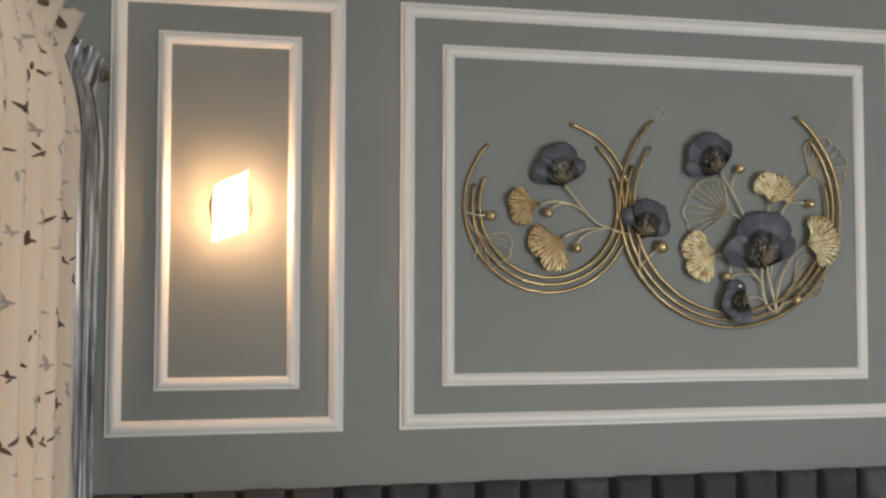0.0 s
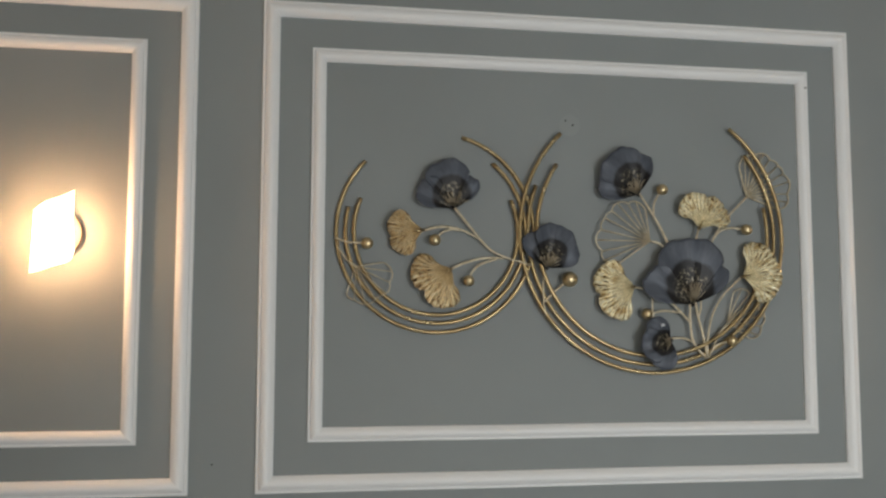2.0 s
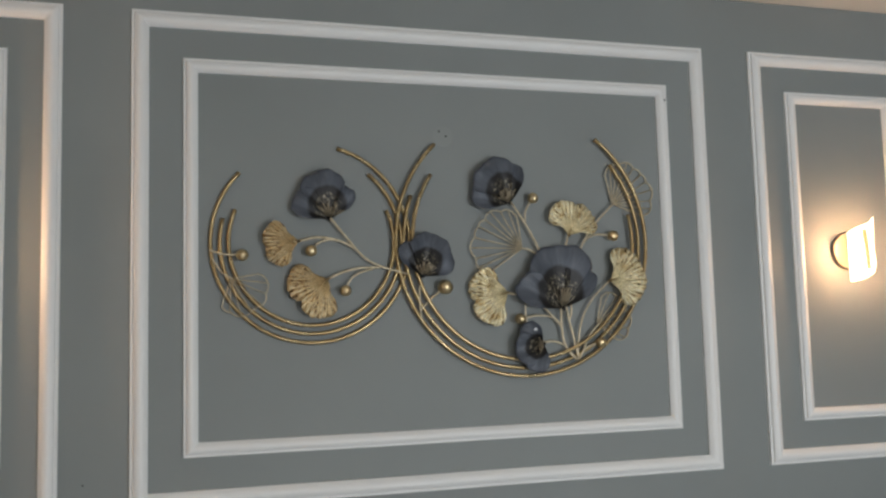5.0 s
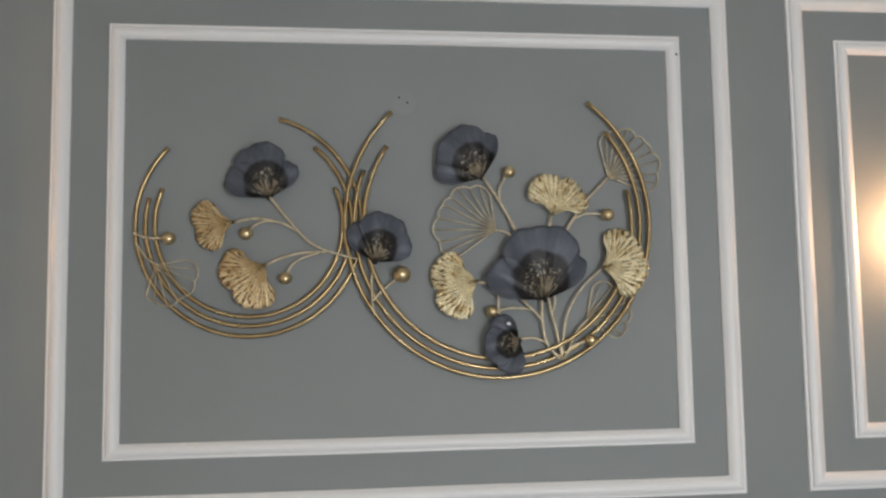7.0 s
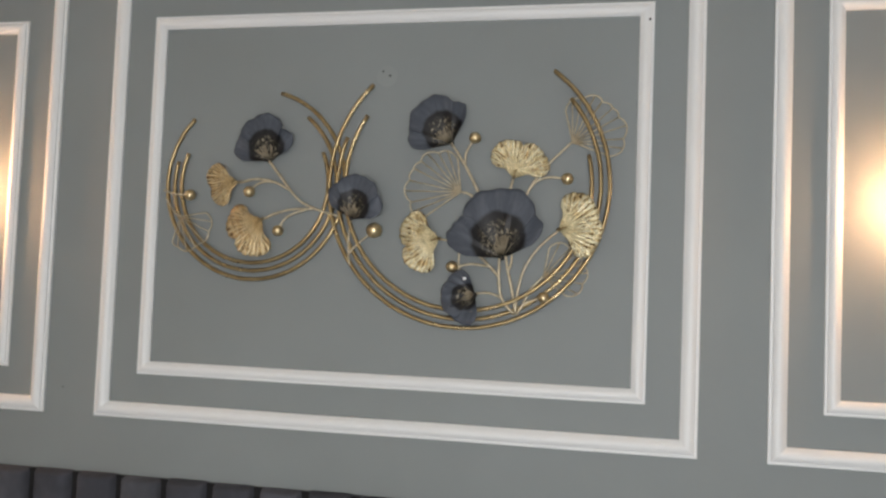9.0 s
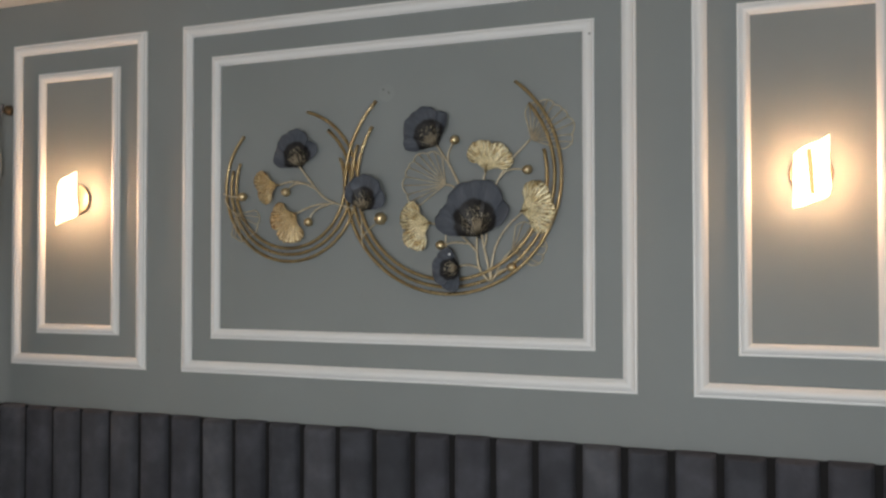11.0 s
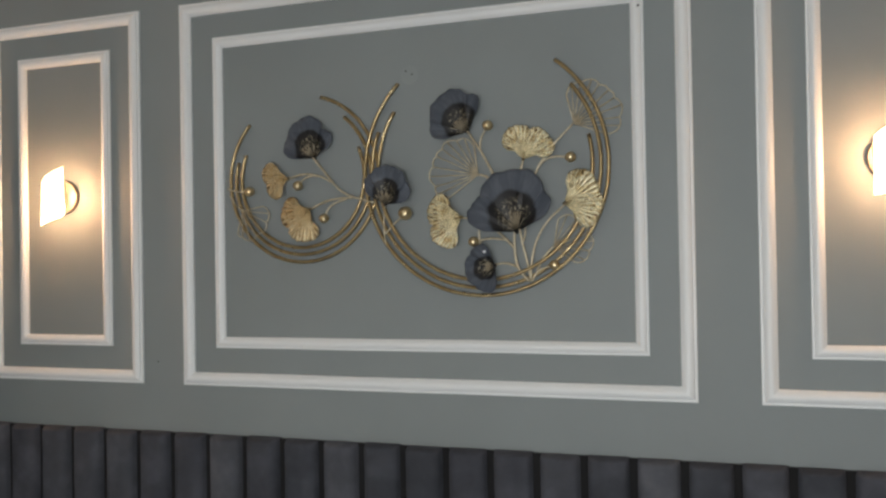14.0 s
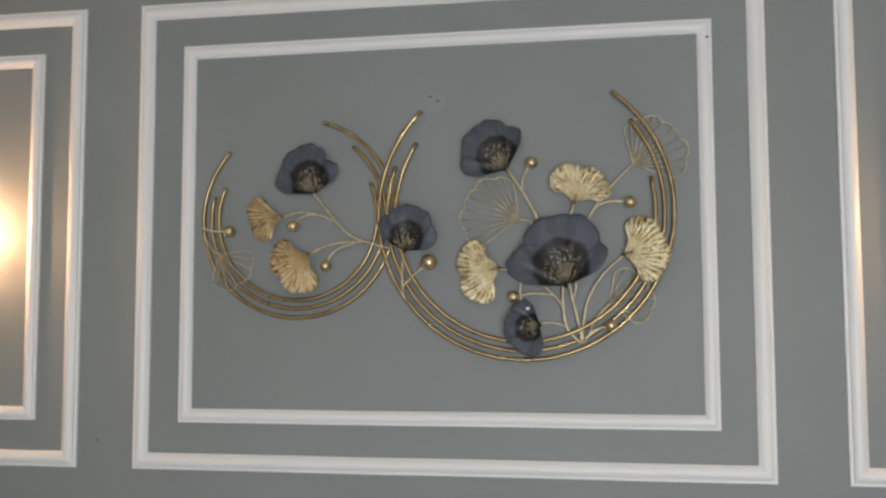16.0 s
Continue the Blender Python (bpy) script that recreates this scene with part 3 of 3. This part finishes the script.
solid_leaf(-0.357, 1.686, 150, 288, 0.107, 0.02, 0.12, 4, foil=LEAF_GOLD_DIM)
wire_leaf(-0.618, 1.690, 10, -108, 0.108, -0.05, 7, 5, -0.028, 0.82)
blossom(-0.345, 1.857, ((58, 30, 0.104), (150, 32, 0.119), (104, 36, 0.138)), 1)
for bx, bz, br in ((-0.588, 1.754, 0.0168), (-0.401, 1.766, 0.0168), (-0.306, 1.654, 0.0162)):
    bead(bx, bz, br)

# where the rings cross
stem([(-0.092, 1.592), (-0.064, 1.622), (-0.030, 1.650)], 0.0028)
stem([(-0.086, 1.690), (-0.092, 1.640), (-0.090, 1.585), (-0.084, 1.560)], 0.0026)
bead(-0.016, 1.661, 0.0225)
blossom(-0.084, 1.693, ((116, 34, 0.110), (36, 37, 0.104), (76, 38, 0.125)), 2, -0.030)

# right ring: spray from one foot
FX, FZ = 0.394, 1.440
stem([(FX - 0.006, FZ), (0.353, 1.483), (0.343, 1.542), (0.344, 1.600)], 0.0038, 0.0032)
stem([(FX, FZ), (0.379, 1.513), (0.368, 1.557), (0.360, 1.600)], 0.0036, 0.0032)
stem([(0.368, 1.557), (0.376, 1.580), (0.377, 1.604)], 0.0030)
stem([(0.345, 1.540), (0.317, 1.569), (0.280, 1.603), (0.228, 1.633), (0.171, 1.641)], 0.0036)
stem([(0.316, 1.569), (0.265, 1.574), (0.225, 1.566)], 0.0030)
stem([(0.355, 1.484), (0.318, 1.496), (0.280, 1.494)], 0.0030)
stem([(FX - 0.002, FZ), (0.396, 1.498), (0.412, 1.564), (0.449, 1.623), (0.506, 1.675)], 0.0034)
stem([(FX + 0.002, FZ), (0.412, 1.470), (0.430, 1.508), (0.464, 1.545)], 0.0028)
stem([(FX + 0.004, FZ + 0.006), (0.420, 1.474), (0.456, 1.487)], 0.0026)
stem([(0.289, 1.752), (0.245, 1.836), (0.196, 1.912)], 0.0038)
stem([(0.238, 1.850), (0.240, 1.882), (0.256, 1.914)], 0.0030)
stem([(0.271, 1.754), (0.252, 1.768), (0.227, 1.774)], 0.0032)
stem([(0.364, 1.772), (0.376, 1.818)], 0.0032)
stem([(0.406, 1.758), (0.430, 1.801), (0.467, 1.850), (0.531, 1.913)], 0.0032)
stem([(0.424, 1.790), (0.440, 1.806), (0.470, 1.816), (0.510, 1.814)], 0.0030)
stem([(0.232, 1.632), (0.230, 1.575), (0.236, 1.535)], 0.0022)
wire_leaf(0.227, 1.774, 97, 215, 0.153, 0.25, 10, 6, -0.026)
wire_leaf(0.532, 1.914, 104, -20, 0.144, 0.18, 10, 7, -0.018)
wire_leaf(0.464, 1.545, 80, -38, 0.116, 0.0, 8, 8, -0.020, 0.95)
solid_leaf(0.376, 1.815, 145, 4, 0.100, 0.10, 0.12, 11)
solid_leaf(0.505, 1.675, 84, -56, 0.110, -0.05, 0.06, 12, -0.042)
solid_leaf(0.172, 1.642, 126, 260, 0.110, -0.04, 0.12, 13)
blossom(0.196, 1.910, ((86, 28, 0.120), (164, 33, 0.128), (126, 38, 0.145)), 14)
blossom(0.351, 1.593, ((56, 32, 0.150), (95, 42, 0.192), (153, 26, 0.166)), 15, -0.024)
blossom(0.280, 1.490, ((142, 38, 0.086), (244, 40, 0.088), (194, 42, 0.094)), 16, -0.030)
for bx, bz, br in ((0.264, 1.924, 0.0165), (0.522, 1.812, 0.0165), (0.212, 1.565, 0.0165), (0.467, 1.489, 0.0155)):
    bead(bx, bz, br)
bm = bmesh.new()
add_box(bm, (0.247, -0.052, 1.530), (0.256, -0.050, 1.537))
art_part("tape_tab", bm, TAPE, "scrap of white tape", None, False)


# ---------- marks on the wall ----------
def disc(name, x, z, r, mat, y, label, category, thick=0.0015):
    bm = bmesh.new()
    bmesh.ops.create_cone(bm, cap_ends=True, segments=28, radius1=r, radius2=r * 0.93, depth=thick,
                          matrix=Matrix.Translation((0, -thick / 2, 0)) @ Matrix.Rotation(math.pi / 2, 4, "X"))
    ob = new(name, mesh_of(name, bm, mat, False))
    ob.location = (x, y, z)
    return tagged(ob, label, category)


disc("filler_patch", -0.004, 2.108, 0.031, PATCH, 0.0, "small round pale filler patch on the grey wall", "wall patch", 0.0003)
for hx, hz, hr in ((-0.016, 2.122, 0.0028), (0.005, 2.109, 0.0030), (-0.990, 1.164, 0.0024)):
    disc("screw_hole", hx, hz, hr, DARK_HOLE, -0.0015 if hx > -0.5 else 0.0, "tiny dark screw hole in the painted wall", "hole", 0.001)
disc("screw_hole", 0.729, 2.248, 0.0035, DARK_HOLE, -0.0150, "tiny dark nail hole in the white moulding", "hole", 0.001)


# ---------- curtains ----------
def cloth_shape(y0, y1, x, folds, deep, seed, draw, HEAD, PINCH):
    def place(u, z):
        """u from 0 (by the panelled wall) to 1 along the rod."""
        # the free edge draws in towards the floor
        y = y0 + (y1 - y0) * u - draw * (1 - u) * (HEAD - z)
        ph = u * folds * 2 * math.pi + 0.8 * math.sin(u * 9 + seed)
        if z > PINCH:
            q = (z - PINCH) / (HEAD - PINCH)
            amp, bow = deep * (0.34 + 0.56 * q), 0.008 * q
            ph += 0.4 * math.sin(ph)
        else:
            q = min(1.0, (PINCH - z) / 0.30)
            amp, bow = deep * (0.28 + 0.72 * q ** 0.7), 0.012 * math.sin(q * math.pi)
        sway = 0.006 * math.sin(z * 2.1 + u * 5 + seed)
        # gathered narrower at the tape
        mid = (y0 + y1) / 2
        squeeze = 1 - 0.10 * math.exp(-((z - PINCH) / 0.10) ** 2)
        y = mid + (y - mid) * squeeze
        return Vector((x + amp * math.sin(ph) + bow + sway, y + 0.25 * amp * math.sin(2 * ph + 1), z))
    return place


def curtain(name, place, mat, nu, label, HEAD, PINCH):
    root = thing(name, label, "curtain", (0, 0, 0), "curtains on the rod")
    bm = bmesh.new()
    zs = [0.02 + (PINCH - 0.02) * i / 50 for i in range(51)] + [PINCH + (HEAD - PINCH) * i / 12 for i in range(1, 13)]
    grid = [[bm.verts.new(place(i / nu, z + (0.004 * math.sin(i * 0.7) if z == zs[-1] else 0))) for z in zs] for i in range(nu + 1)]
    for a, b in zip(grid, grid[1:]):
        for j in range(len(zs) - 1):
            bm.faces.new((a[j], b[j], b[j + 1], a[j + 1]))
    ob = part("cloth", bm, mat, root)
    s = ob.modifiers.new("thickness", "SOLIDIFY")
    s.thickness, s.offset = 0.0016, 0
    return root


grey_place = cloth_shape(-0.040, -0.390, -1.783, 4.5, 0.034, 1.0, 0.085, 2.172, 2.082)
white_place = cloth_shape(-0.425, -1.750, -1.785, 8, 0.044, 2.2, 0.0, 2.208, 2.090)
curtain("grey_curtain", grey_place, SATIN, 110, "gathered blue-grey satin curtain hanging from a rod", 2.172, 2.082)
white = curtain("white_curtain", white_place, SHEER, 300, "white pleated curtain with scattered dark sprig print", 2.208, 2.090)


def stroke(bm, place, u, z, ang, length, wide):
    """A tapered brush mark lying on the cloth, 2 mm proud of it."""
    span = 1.325
    n, left, right = 6, [], []
    for k in range(n + 1):
        t = k / n
        w = wide * math.sin(math.pi * (0.08 + 0.84 * t)) ** 0.8 * (1 - 0.4 * t)
        px, pz = math.cos(ang) * length * t, math.sin(ang) * length * t
        for sgn, store in ((1, left), (-1, right)):
            uu = min(0.999, max(0.001, u + (px - sgn * math.sin(ang) * w) / span))
            zz = z + pz + sgn * math.cos(ang) * w
            p, du, dz = place(uu, zz), place(min(1, uu + 0.0015), zz), place(uu, zz + 0.002)
            nrm = (du - p).cross(dz - p)
            nrm = nrm.normalized() if nrm.length > 1e-12 else Vector((1, 0, 0))
            if nrm.x < 0:
                nrm = -nrm
            store.append(bm.verts.new(p + nrm * 0.0020))
    for k in range(n):
        bm.faces.new((left[k], left[k + 1], right[k + 1], right[k]))


rnd = random.Random(21)
bm, faint = bmesh.new(), bmesh.new()
for row in range(34):
    z = 0.10 + row * 0.063
    for col in range(19):
        u = (col + (0.5 if row % 2 else 0) + rnd.uniform(-0.3, 0.3)) / 19
        zz = z + rnd.uniform(-0.022, 0.022)
        if not 0.02 < u < 0.97 or zz > 2.15:
            continue
        a, size = rnd.uniform(-0.6, 0.7) + (math.pi if rnd.random() < 0.4 else 0), rnd.uniform(0.5, 0.95)
        ink = faint if rnd.random() < 0.38 else bm
        stroke(ink, white_place, u, zz, a, 0.042 * size, 0.0062 * size)
        stroke(ink, white_place, u + 0.010, zz, a + rnd.uniform(0.9, 1.5), 0.030 * size, 0.0058 * size)
        if rnd.random() < 0.7:
            stroke(ink, white_place, u + 0.006, zz, a - rnd.uniform(0.7, 2.0), 0.020 * size, 0.0050 * size)
for ink, tone, words in ((bm, PRINT, "scattered dark brown sprig print"), (faint, PRINT_PALE, "faint grey-brown sprig print")):
    ob = part("sprig_print", ink, tone, white, words)
    ob["kind"] = "stuff"

rod = thing("curtain_rod", "slim dull-brass curtain rod fixed to the wall by a socket", "curtain rod", (0, 0, 2.158))
bm = bmesh.new()
add_tube(bm, [Vector((-1.772, -0.004, 0)), Vector((-1.772, -1.86, 0))], 0.010, sides=14)
part("pole", bm, ROD, rod)
bm = bmesh.new()
prof = [(-0.034, 0.012), (-0.032, 0.016), (-0.024, 0.017), (-0.020, 0.019), (-0.012, 0.021), (-0.003, 0.022), (0.0, 0.022)]
rings = [[bm.verts.new((-1.772 + r * math.cos(a), y, r * math.sin(a))) for a in (2 * math.pi * i / 20 for i in range(20))] for y, r in prof]
for a, b in zip(rings, rings[1:]):
    for i in range(20):
        bm.faces.new((a[i], a[(i + 1) % 20], b[(i + 1) % 20], b[i]))
bm.faces.new(rings[0])
bm.faces.new(rings[-1])
part("end_socket", bm, ROD, rod, "turned brass end socket")
for y in (-0.47, -1.82):
    bm = bmesh.new()
    add_tube(bm, [Vector((ROOM_W, y, -0.005)), Vector((-1.772, y, -0.012))], 0.007, sides=10)
    add_ball(bm, (-1.772, y, -0.010), 0.0125)
    part("bracket", bm, ROD, rod)
